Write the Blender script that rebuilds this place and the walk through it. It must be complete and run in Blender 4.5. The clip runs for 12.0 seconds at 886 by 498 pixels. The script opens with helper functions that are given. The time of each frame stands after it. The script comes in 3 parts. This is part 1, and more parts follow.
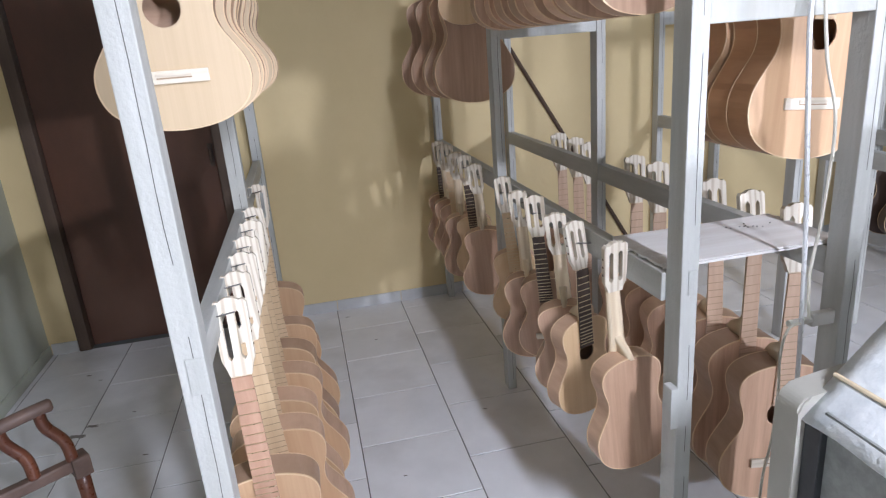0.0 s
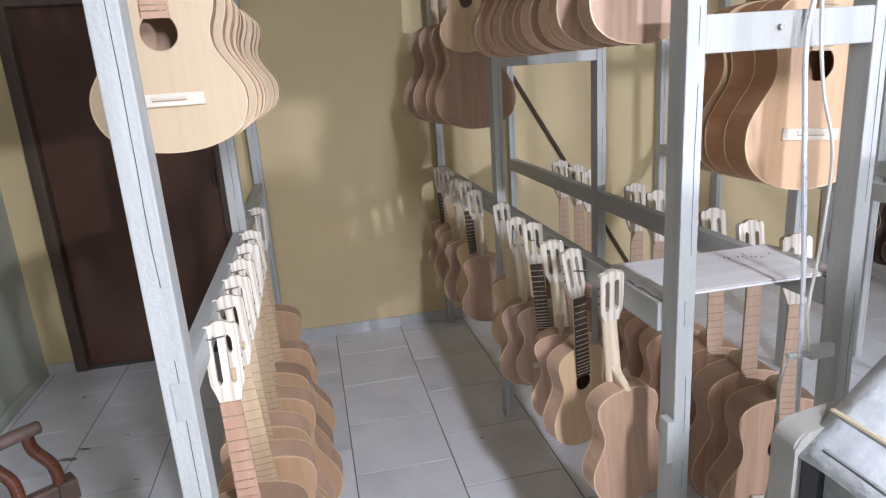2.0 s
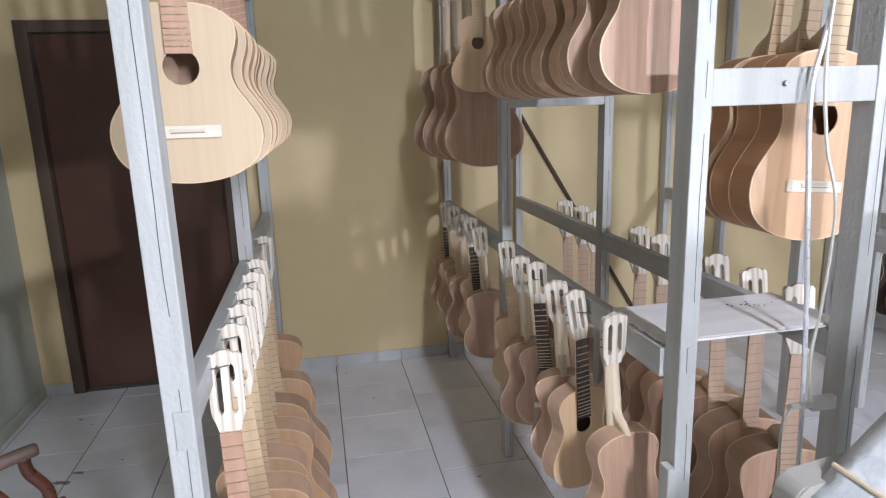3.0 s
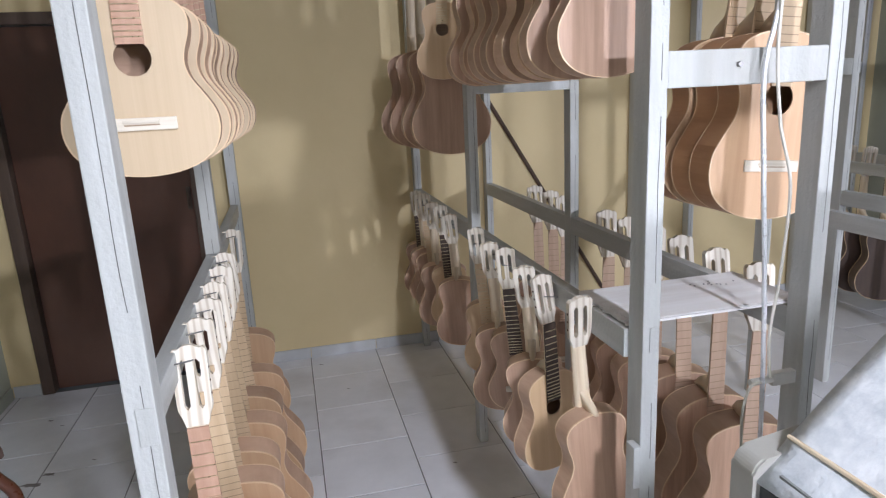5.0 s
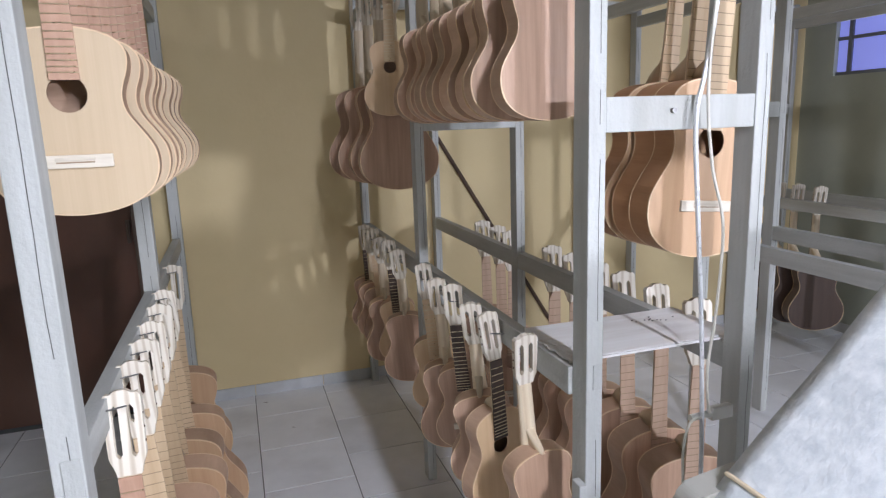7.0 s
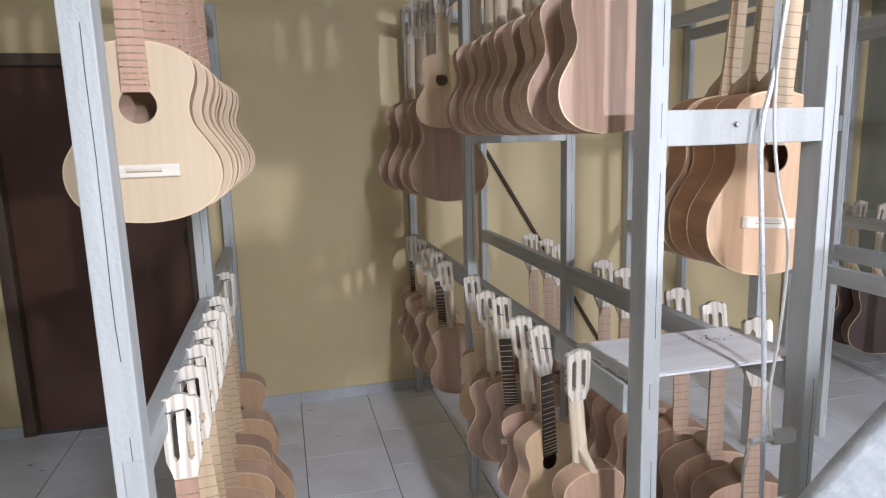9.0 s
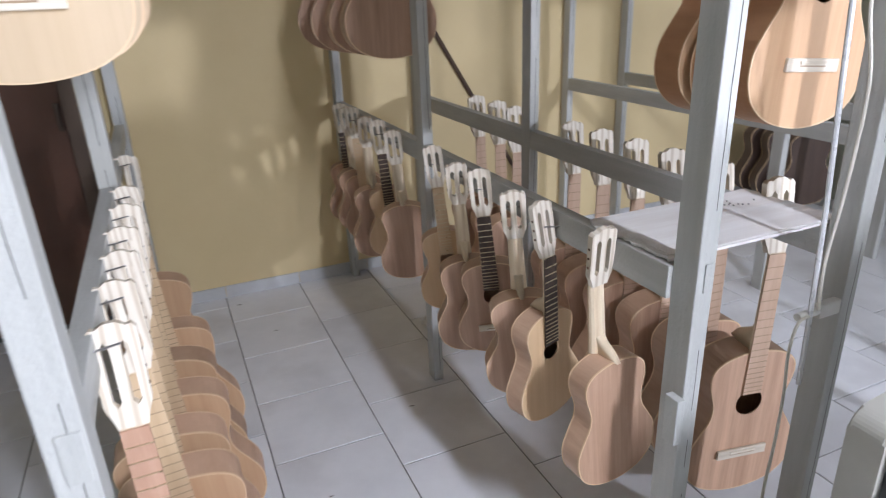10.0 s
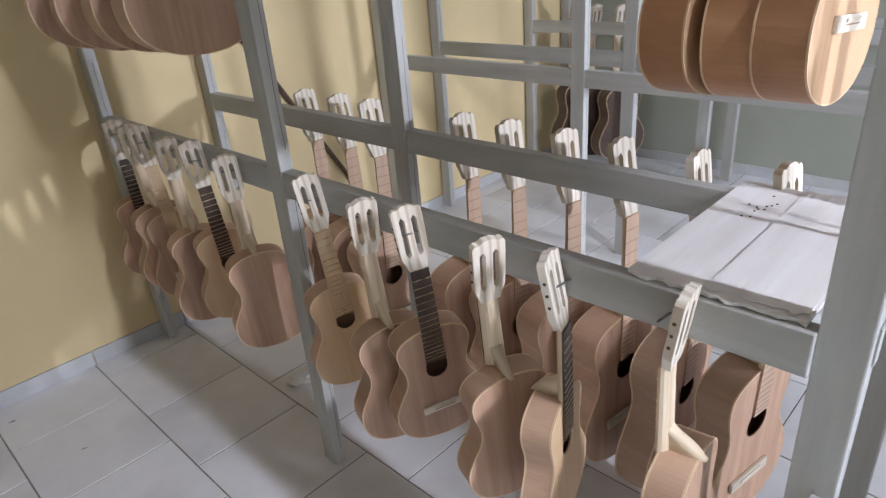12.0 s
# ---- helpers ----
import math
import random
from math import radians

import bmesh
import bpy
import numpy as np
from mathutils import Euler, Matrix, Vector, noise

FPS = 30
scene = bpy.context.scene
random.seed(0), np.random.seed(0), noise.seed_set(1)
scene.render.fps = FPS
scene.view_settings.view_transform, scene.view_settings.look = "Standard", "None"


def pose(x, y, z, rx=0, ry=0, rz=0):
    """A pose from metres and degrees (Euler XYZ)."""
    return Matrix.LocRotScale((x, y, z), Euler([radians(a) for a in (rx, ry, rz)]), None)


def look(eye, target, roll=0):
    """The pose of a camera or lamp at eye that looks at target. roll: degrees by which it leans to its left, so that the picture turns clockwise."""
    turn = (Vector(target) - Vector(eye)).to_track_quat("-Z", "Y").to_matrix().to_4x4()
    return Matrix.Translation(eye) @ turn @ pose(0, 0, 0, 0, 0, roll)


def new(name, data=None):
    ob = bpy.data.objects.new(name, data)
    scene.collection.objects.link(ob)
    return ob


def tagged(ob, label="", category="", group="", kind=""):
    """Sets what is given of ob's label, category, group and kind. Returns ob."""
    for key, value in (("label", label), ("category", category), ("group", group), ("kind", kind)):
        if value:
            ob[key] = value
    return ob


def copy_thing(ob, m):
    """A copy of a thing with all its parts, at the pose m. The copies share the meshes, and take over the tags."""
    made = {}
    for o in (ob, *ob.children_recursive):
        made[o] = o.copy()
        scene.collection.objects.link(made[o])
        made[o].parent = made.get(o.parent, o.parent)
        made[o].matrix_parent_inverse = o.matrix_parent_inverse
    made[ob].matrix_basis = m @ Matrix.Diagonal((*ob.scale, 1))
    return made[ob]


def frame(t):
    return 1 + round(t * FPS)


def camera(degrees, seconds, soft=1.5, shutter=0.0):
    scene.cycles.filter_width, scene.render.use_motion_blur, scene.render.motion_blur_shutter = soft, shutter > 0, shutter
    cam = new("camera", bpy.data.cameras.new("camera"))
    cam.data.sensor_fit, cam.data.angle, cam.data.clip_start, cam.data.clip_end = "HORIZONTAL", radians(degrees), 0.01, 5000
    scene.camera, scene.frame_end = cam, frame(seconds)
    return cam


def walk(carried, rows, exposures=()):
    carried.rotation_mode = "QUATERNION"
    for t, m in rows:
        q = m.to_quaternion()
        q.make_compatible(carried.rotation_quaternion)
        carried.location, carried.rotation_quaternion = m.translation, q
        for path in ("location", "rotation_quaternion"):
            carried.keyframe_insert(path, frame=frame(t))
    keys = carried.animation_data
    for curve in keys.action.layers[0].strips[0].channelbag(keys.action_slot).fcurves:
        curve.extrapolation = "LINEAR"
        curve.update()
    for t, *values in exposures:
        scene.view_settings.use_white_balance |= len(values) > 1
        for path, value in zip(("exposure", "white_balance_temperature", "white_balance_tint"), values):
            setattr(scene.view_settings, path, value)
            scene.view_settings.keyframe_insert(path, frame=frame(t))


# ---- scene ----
cam = camera(69.2, 12.0, soft=1.2, shutter=0.4)
METRES, EYE, TILT, LEAN, TURN = 1.4, 1.58, 0.0, 0.0, -11.3
ROWS = [
    (0.0, 0.0, 0.0, 0.0, -1.44, -17.89, 4.45),
    (0.5, 0.006, 0.0111, -0.004, -0.76, -18.74, 4.63),
    (1.0, 0.0106, 0.0188, -0.0035, 0.37, -17.69, 3.97),
    (1.5, 0.0136, 0.0177, -0.0036, -0.45, -16.65, 3.63),
    (2.0, 0.0189, 0.0093, -0.0025, -0.79, -15.6, 3.79),
    (2.5, 0.0193, 0.0041, 0.0017, 0.05, -14.12, 3.12),
    (3.0, 0.0131, -0.0005, 0.0103, -0.06, -12.7, 1.82),
    (5.0, 0.0347, -0.0012, 0.0069, -2.41, -13.78, 2.83),
    (5.5, 0.0378, 0.0087, 0.0052, -4.21, -14.47, 2.84),
    (6.0, 0.0484, 0.0088, 0.0074, -6.47, -13.4, 2.51),
    (6.5, 0.0498, 0.004, 0.0133, -7.68, -12.49, 1.74),
    (7.0, 0.0442, 0.0018, 0.0205, -6.73, -11.24, 1.98),
    (9.0, 0.0236, 0.0059, 0.0212, -2.88, -10.04, 1.66),
    (9.5, -0.0204, 0.0976, -0.0211, -4.57, -17.78, 0.41),
    (10.0, -0.1121, 0.2621, -0.0278, -12.44, -21.78, 2.21),
    (10.5, -0.1279, 0.4132, -0.0369, -17.81, -24.19, 2.32),
    (11.0, -0.1035, 0.5891, -0.0362, -19.88, -24.98, 2.82),
    (11.5, -0.1448, 0.6933, -0.0384, -28.13, -25.32, 4.12),
    (12.0, -0.2079, 0.7737, -0.0294, -35.16, -25.63, 4.25),
]
walk(cam, [(t, pose(0, 0, EYE, TILT, LEAN, TURN) @ pose(METRES * x, METRES * y, METRES * z, 90 + pitch, roll, yaw)) for t, x, y, z, yaw, pitch, roll in ROWS],
     exposures=[(0.0, 0.24), (3.0, 0.14), (5.0, 0.1), (6.5, 0.0), (7.2, -0.03), (9.0, 0.04), (9.5, 0.13), (10.5, 0.27), (12.0, 0.46)])

# ---- world and light ----
world = bpy.data.worlds.new("world")
scene.world = world
world.use_nodes = True
sky = world.node_tree.nodes.new("ShaderNodeTexSky")
sky.sky_type, sky.sun_disc, sky.sun_elevation, sky.sun_rotation = "NISHITA", False, radians(40), radians(150)
world.node_tree.links.new(sky.outputs[0], world.node_tree.nodes["Background"].inputs[0])
world.node_tree.nodes["Background"].inputs[1].default_value = 0.12


def area_lamp(name, eye, target, sx, sy, watts, colour):
    la = bpy.data.lights.new(name, "AREA")
    la.shape, la.size, la.size_y, la.energy, la.color = "RECTANGLE", sx, sy, watts, colour
    ob = new(name, la)
    ob.matrix_world = look(eye, target)
    return ob


# unseen lamp behind placed from wall shadows, added left rear fill, high-window daylight
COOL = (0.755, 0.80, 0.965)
area_lamp("unseen_rear_light", (2.82, -2.6, 1.74), (0.6, 3.0, 0.9), 0.16, 0.16, 140, COOL)
# fill from behind on the left; no doorway is known there
area_lamp("rear_fill_light", (-0.55, -2.82, 1.5), (-0.3, 3.0, 0.8), 1.0, 1.8, 4, COOL)
area_lamp("window_daylight", (4.1, 2.9, 2.3), (1.0, 2.4, 0.6), 1.2, 0.6, 3, (0.75, 0.82, 1.0))
# the fluorescent fitting high on the ceiling behind the walker, whose shadows lie along both racks
tube_light = area_lamp("ceiling_tube_light", (0.82, -0.9, 2.6), (0.72, 1.4, 0.0), 0.12, 1.0, 66, COOL)
tube_light.data.spread = radians(115)  # narrowed beam, forward and down, keeps light off the upper walls; reflector is assumed

# ---- materials ----


def mat(name, a, b=None, rough=0.6, scale=(6, 6, 6), bump=0.15, spots=0.0, spot_colour=(0.1, 0.08, 0.06), fine=60, metal=0.0, vary=0.0):
    """Two-colour noise surface with fine grain, optional stains and per-object variation."""
    m = bpy.data.materials.new(name)
    m.use_nodes = True
    nt = m.node_tree
    n, l = nt.nodes, nt.links
    p = n["Principled BSDF"]
    p.inputs["Roughness"].default_value, p.inputs["Metallic"].default_value = rough, metal
    b = b or tuple(c * 0.8 for c in a)
    co = n.new("ShaderNodeTexCoord")
    mp = n.new("ShaderNodeMapping")
    mp.inputs["Scale"].default_value = scale
    l.new(co.outputs["Object"], mp.inputs["Vector"])
    info = n.new("ShaderNodeObjectInfo")
    sh = n.new("ShaderNodeVectorMath")
    sh.operation = "SCALE"
    sh.inputs[0].default_value = (7.3, 4.1, 9.7)
    l.new(info.outputs["Random"], sh.inputs["Scale"])
    l.new(sh.outputs[0], mp.inputs["Location"])
    t1 = n.new("ShaderNodeTexNoise")
    t1.inputs["Scale"].default_value, t1.inputs["Detail"].default_value, t1.inputs["Roughness"].default_value = 1.0, 6, 0.62
    l.new(mp.outputs[0], t1.inputs["Vector"])
    r = n.new("ShaderNodeMapRange")
    r.inputs["From Min"].default_value, r.inputs["From Max"].default_value = 0.3, 0.7
    l.new(t1.outputs["Fac"], r.inputs["Value"])
    mix = n.new("ShaderNodeMix")
    mix.data_type = "RGBA"
    mix.inputs["A"].default_value, mix.inputs["B"].default_value = (*a, 1), (*b, 1)
    l.new(r.outputs[0], mix.inputs["Factor"])
    out = mix.outputs["Result"]
    if vary:
        hs = n.new("ShaderNodeHueSaturation")
        vr = n.new("ShaderNodeMapRange")
        vr.inputs["To Min"].default_value, vr.inputs["To Max"].default_value = 1 - vary, 1 + vary
        l.new(info.outputs["Random"], vr.inputs["Value"])
        l.new(vr.outputs[0], hs.inputs["Value"])
        l.new(out, hs.inputs["Color"])
        out = hs.outputs["Color"]
    if spots:
        t2 = n.new("ShaderNodeTexNoise")
        t2.inputs["Scale"].default_value, t2.inputs["Detail"].default_value = 0.35, 8
        l.new(mp.outputs[0], t2.inputs["Vector"])
        r2 = n.new("ShaderNodeMapRange")
        r2.inputs["From Min"].default_value, r2.inputs["From Max"].default_value, r2.inputs["To Max"].default_value = 0.52, 0.78, spots
        l.new(t2.outputs["Fac"], r2.inputs["Value"])
        m2 = n.new("ShaderNodeMix")
        m2.data_type = "RGBA"
        m2.inputs["B"].default_value = (*spot_colour, 1)
        l.new(r2.outputs[0], m2.inputs["Factor"])
        l.new(out, m2.inputs["A"])
        out = m2.outputs["Result"]
    l.new(out, p.inputs["Base Color"])
    t3 = n.new("ShaderNodeTexNoise")
    t3.inputs["Scale"].default_value, t3.inputs["Detail"].default_value = fine, 4
    l.new(co.outputs["Object"], t3.inputs["Vector"])
    ad = n.new("ShaderNodeMath")
    ad.operation = "ADD"
    l.new(t1.outputs["Fac"], ad.inputs[0])
    l.new(t3.outputs["Fac"], ad.inputs[1])
    bp = n.new("ShaderNodeBump")
    bp.inputs["Strength"].default_value, bp.inputs["Distance"].default_value = bump, 0.004
    l.new(ad.outputs[0], bp.inputs["Height"])
    l.new(bp.outputs[0], p.inputs["Normal"])
    rr = n.new("ShaderNodeMapRange")
    rr.inputs["To Min"].default_value, rr.inputs["To Max"].default_value = max(0.05, rough - 0.12), min(1, rough + 0.12)
    l.new(t3.outputs["Fac"], rr.inputs["Value"])
    l.new(rr.outputs[0], p.inputs["Roughness"])
    return m


M = dict(
    yellow=mat("yellow_wall_paint", (0.735, 0.59, 0.335), (0.665, 0.525, 0.285), 0.7, (1.3, 1.3, 1.3), 0.2, 0.22, (0.50, 0.42, 0.25), 45),
    green=mat("green_grey_wall_paint", (0.44, 0.46, 0.38), (0.37, 0.39, 0.32), 0.6, (1.6, 1.6, 1.6), 0.2, 0.35, (0.25, 0.24, 0.18), 45),
    # ceiling never in view; dark grey to cut bounce on the upper walls
    ceil=mat("darkened_unseen_ceiling", (0.33, 0.325, 0.31), None, 0.9, (2, 2, 2), 0.1),
    tile=mat("grey_white_floor_tile", (0.80, 0.80, 0.815), (0.71, 0.71, 0.725), 0.36, (5, 5, 5), 0.05, 0.55, (0.36, 0.34, 0.32), 30, vary=0.05),
    grout=mat("dark_grout", (0.17, 0.165, 0.155), None, 0.9, (20, 20, 20), 0.3),
    skirt=mat("skirting_tile", (0.60, 0.61, 0.61), (0.5, 0.5, 0.5), 0.35, (6, 6, 6), 0.05, 0.3, (0.35, 0.33, 0.3), vary=0.08),
    timber=mat("grey_white_painted_timber", (0.53, 0.535, 0.51), (0.42, 0.425, 0.40), 0.55, (22, 22, 2.2), 0.45, 0.75, (0.33, 0.31, 0.26), 90, vary=0.05),
    timber_h=mat("grey_painted_rail_timber", (0.52, 0.525, 0.50), (0.40, 0.405, 0.38), 0.55, (22, 2.2, 22), 0.45, 0.75, (0.31, 0.29, 0.245), 90, vary=0.05),
    stain=mat("grey_floor_scuff", (0.22, 0.20, 0.19), None, 0.6, (40, 40, 40), 0.1),
    crack=mat("timber_crack", (0.10, 0.095, 0.085), None, 0.9),
    door=mat("dark_brown_door_varnish", (0.13, 0.052, 0.03), (0.07, 0.03, 0.018), 0.42, (2.2, 2.2, 1.2), 0.12, 0.8, (0.20, 0.13, 0.10)),
    doorframe=mat("brown_door_frame", (0.13, 0.085, 0.06), (0.08, 0.05, 0.036), 0.5, (16, 16, 1.5), 0.2),
    head=mat("pale_headstock_wood", (0.82, 0.745, 0.63), (0.56, 0.46, 0.335), 0.55, (75, 30, 6), 0.12, 0.2, (0.50, 0.38, 0.25), vary=0.08),
    raw=mat("pale_raw_bridge_wood", (0.76, 0.69, 0.58), (0.60, 0.52, 0.41), 0.6, (6, 60, 60), 0.15, vary=0.05),
    neck=mat("pale_neck_wood", (0.74, 0.61, 0.44), (0.62, 0.48, 0.32), 0.5, (40, 40, 2.5), 0.08, vary=0.12),
    spruce=mat("pale_spruce_top", (0.60, 0.46, 0.305), (0.545, 0.41, 0.26), 0.5, (90, 6, 1.5), 0.03, vary=0.04),
    pink=mat("sanded_pinkish_mahogany", (0.60, 0.385, 0.262), (0.41, 0.245, 0.157), 0.55, (42, 42, 2.2), 0.06, vary=0.2),
    tan=mat("tan_cedar", (0.60, 0.385, 0.225), (0.52, 0.315, 0.178), 0.5, (50, 12, 1.6), 0.05, vary=0.06),
    honey=mat("honey_coloured_top", (0.68, 0.475, 0.28), (0.60, 0.40, 0.225), 0.5, (60, 12, 1.6), 0.05, vary=0.05),
    rib=mat("bent_mahogany_rib", (0.58, 0.385, 0.265), (0.44, 0.275, 0.18), 0.5, (5, 5, 30), 0.05, vary=0.24),
    ribtan=mat("orange_tan_rib", (0.49, 0.26, 0.132), (0.41, 0.205, 0.10), 0.48, (5, 5, 30), 0.05, vary=0.06),
    walnut=mat("dark_brown_body_wood", (0.10, 0.062, 0.045), (0.065, 0.04, 0.03), 0.45, (30, 30, 2), 0.05),
    binding=mat("pale_edge_binding", (0.76, 0.57, 0.37), (0.68, 0.48, 0.29), 0.5, (20, 20, 20), 0.05),
    dark=mat("dark_rosewood_fretboard", (0.085, 0.052, 0.036), (0.05, 0.03, 0.022), 0.5, (50, 50, 4), 0.08),
    rust=mat("reddish_fretboard", (0.56, 0.345, 0.24), (0.44, 0.25, 0.165), 0.5, (40, 40, 3), 0.08),
    rose=mat("pinkish_fretboard", (0.60, 0.42, 0.30), (0.50, 0.33, 0.225), 0.5, (40, 40, 3), 0.08, vary=0.08),
    pale=mat("maple_fretboard", (0.66, 0.49, 0.31), (0.57, 0.40, 0.24), 0.5, (40, 40, 3), 0.08, vary=0.08),
    fret=mat("brass_fret_wire", (0.70, 0.58, 0.38), None, 0.3, metal=0.9),
    # thin strips coloured as the shade inside fret and saddle slots
    fretgap=mat("fret_slot_shadow", (0.40, 0.28, 0.175), None, 0.8),
    inside=mat("raw_inside_wood", (0.20, 0.13, 0.085), None, 0.8),
    peg=mat("peg_bore_shade", (0.12, 0.07, 0.04), None, 0.8),
    veneer=mat("whitish_veneer_sheet", (0.88, 0.865, 0.85), (0.78, 0.745, 0.71), 0.6, (3, 26, 26), 0.06, 0.45, (0.42, 0.36, 0.31)),
    cover=mat("mottled_grey_cover", (0.86, 0.87, 0.87), (0.60, 0.63, 0.65), 0.6, (30, 30, 30), 0.5, 0.55, (0.36, 0.39, 0.41), 90),
    panel=mat("dusty_grey_machine_panel", (0.36, 0.37, 0.355), (0.20, 0.21, 0.20), 0.55, (22, 22, 22), 0.3, 0.6, (0.48, 0.48, 0.46)),
    black=mat("black_trim", (0.035, 0.037, 0.042), None, 0.4, (8, 8, 8), 0.1),
    cream=mat("cream_machine_end", (0.45, 0.435, 0.385), (0.38, 0.365, 0.32), 0.45, (6, 6, 6), 0.1, 0.3, (0.40, 0.37, 0.31)),
    chair=mat("reddish_brown_chair_wood", (0.15, 0.052, 0.027), (0.08, 0.028, 0.016), 0.3, (14, 14, 4), 0.08),
    dust=mat("worn_dusty_chair_wood", (0.17, 0.105, 0.08), (0.07, 0.045, 0.036), 0.6, (10, 10, 10), 0.2),
    wire=mat("off_white_cable", (0.68, 0.64, 0.55), None, 0.5, (12, 12, 12), 0.1),
    steel=mat("silvery_plastic_tube", (0.80, 0.80, 0.80), (0.62, 0.62, 0.63), 0.3, (60, 60, 9), 0.1, metal=0.15),
    plastic=mat("white_plastic", (0.70, 0.68, 0.62), None, 0.4, (8, 8, 8), 0.05),
    nail=mat("nail_steel", (0.30, 0.29, 0.28), None, 0.4, metal=0.8),
    rod=mat("dark_brown_wood_brace", (0.10, 0.06, 0.04), (0.06, 0.035, 0.025), 0.6, (12, 12, 12), 0.2),
    frame=mat("grey_window_steel", (0.20, 0.21, 0.24), None, 0.5),
)


def growth_rings(m, spacing, swirl):
    """Replace a material's broad noise by swirling year rings along the grain."""
    nt = m.node_tree
    n, l = nt.nodes, nt.links
    mp = n.new("ShaderNodeMapping")
    mp.inputs["Scale"].default_value = (1, 0.6, 0.22)
    co = next(q for q in n if q.type == "TEX_COORD")
    shift = next(q for q in n if q.type == "VECT_MATH")
    l.new(co.outputs["Object"], mp.inputs["Vector"])
    l.new(shift.outputs[0], mp.inputs["Location"])
    wave = n.new("ShaderNodeTexWave")
    wave.inputs["Scale"].default_value = 0.314 / spacing
    wave.inputs["Distortion"].default_value = swirl
    wave.inputs["Detail"].default_value = 1.5
    wave.inputs["Detail Scale"].default_value = 0.45
    l.new(mp.outputs[0], wave.inputs["Vector"])
    ramp = next(q for q in n if q.type == "MAP_RANGE")
    ramp.inputs["From Min"].default_value, ramp.inputs["From Max"].default_value = 0.45, 1.15
    l.new(wave.outputs["Fac"], ramp.inputs["Value"])


growth_rings(M["head"], 0.02, 14.0)
growth_rings(M["neck"], 0.03, 9.0)
# panes emit a blue glow in place of daylight behind them
glow = bpy.data.materials.new("frosted_blue_glow_pane")
glow.use_nodes = True
gp = glow.node_tree.nodes["Principled BSDF"]
gp.inputs["Base Color"].default_value = (0.25, 0.28, 0.62, 1)
gp.inputs["Roughness"].default_value = 0.3
gp.inputs["Emission Color"].default_value = (0.22, 0.25, 0.75, 1)
gp.inputs["Emission Strength"].default_value = 0.75

# ---- mesh helpers ----


def part(name, bm, material, parent=None, label="", smooth=False):
    me = bpy.data.meshes.new(name)
    bmesh.ops.recalc_face_normals(bm, faces=bm.faces)
    for f in bm.faces:
        f.smooth = smooth
    bm.to_mesh(me)
    bm.free()
    me.materials.append(material)
    ob = new(name, me)
    if parent:
        ob.parent = parent
    if label:
        ob["label"] = label
    return ob


def thing(name, label, category, group="", at=None):
    ob = new(name)
    ob.empty_display_size = 0.1
    if at:
        ob.matrix_basis = at
    return tagged(ob, label, category, group)


def box_into(bm, lo, hi, bevel=0.0, m=None):
    g = bmesh.ops.create_cube(bm, size=1)["verts"]
    for v in g:
        v.co = Vector([(lo[i] + hi[i]) / 2 + v.co[i] * (hi[i] - lo[i]) for i in range(3)])
    if bevel:
        ed = list({e for v in g for e in v.link_edges})
        r = bmesh.ops.bevel(bm, geom=ed, offset=bevel, segments=2, affect="EDGES", profile=0.6)
        g = list({v for f in r["faces"] for v in f.verts} | {v for v in g if v.is_valid})
    if m:
        bmesh.ops.transform(bm, matrix=m, verts=[v for v in g if v.is_valid])
    return bm


def box(lo, hi, bevel=0.0, m=None):
    return box_into(bmesh.new(), lo, hi, bevel, m)


def rod_into(bm, pts, radii, sides=10):
    """A tube along points, with a radius at each of them."""
    pts = [Vector(p) for p in pts]
    rings = []
    for i, p in enumerate(pts):
        d = (pts[min(i + 1, len(pts) - 1)] - pts[max(i - 1, 0)]).normalized()
        u = d.orthogonal().normalized() if not rings else (u - d * u.dot(d)).normalized()
        w = d.cross(u)
        r = radii[i] if isinstance(radii, (list, tuple)) else radii
        rings.append([bm.verts.new(p + u * (math.cos(6.28318 * k / sides) * r) + w * (math.sin(6.28318 * k / sides) * r)) for k in range(sides)])
    for a, b in zip(rings, rings[1:]):
        for k in range(sides):
            bm.faces.new((a[k], a[(k + 1) % sides], b[(k + 1) % sides], b[k]))
    bm.faces.new(rings[0])
    bm.faces.new(rings[-1])
    return bm


def bend(pts, n=8):
    """Smooth points through a few control points."""
    v = [Vector(p) for p in pts]
    v = [v[0]] + v + [v[-1]]
    out = []
    for i in range(1, len(v) - 2):
        for k in range(n):
            t = k / n
            a, b, c, d = v[i - 1], v[i], v[i + 1], v[i + 2]
            out.append(0.5 * (2 * b + (c - a) * t + (2 * a - 5 * b + 4 * c - d) * t * t + (3 * b - a - 3 * c + d) * t ** 3))
    return out + [v[-2]]


def structure(name, bm, material, label, category):
    return tagged(part(name, bm, material), label, category, kind="structure")


# ---- the room ----
XL, XR, YF, YB, HC = -1.63, 4.17, 3.88, -2.9, 3.0
T = 0.15
DX0, DX1, DH = -1.47, -0.44, 2.09
wall = bmesh.new()
box_into(wall, (XL - T, YF, 0), (DX0, YF + T, HC))
box_into(wall, (DX0, YF, DH), (DX1, YF + T, HC))
box_into(wall, (DX1, YF, 0), (XR + T, YF + T, HC))
structure("wall_north", wall, M["yellow"], "yellow painted plaster wall with scuffs and stains", "wall")
structure("wall_west", box((XL - T, YB - T, 0), (XL, YF, HC)), M["green"], "grey-green painted wall with worn plaster", "wall")
WY0, WY1, WZ0, WZ1 = 2.1, 3.62, 1.83, 2.75
wall = bmesh.new()
box_into(wall, (XR, YB - T, 0), (XR + T, YF, WZ0))
box_into(wall, (XR, YB - T, WZ1), (XR + T, YF, HC))
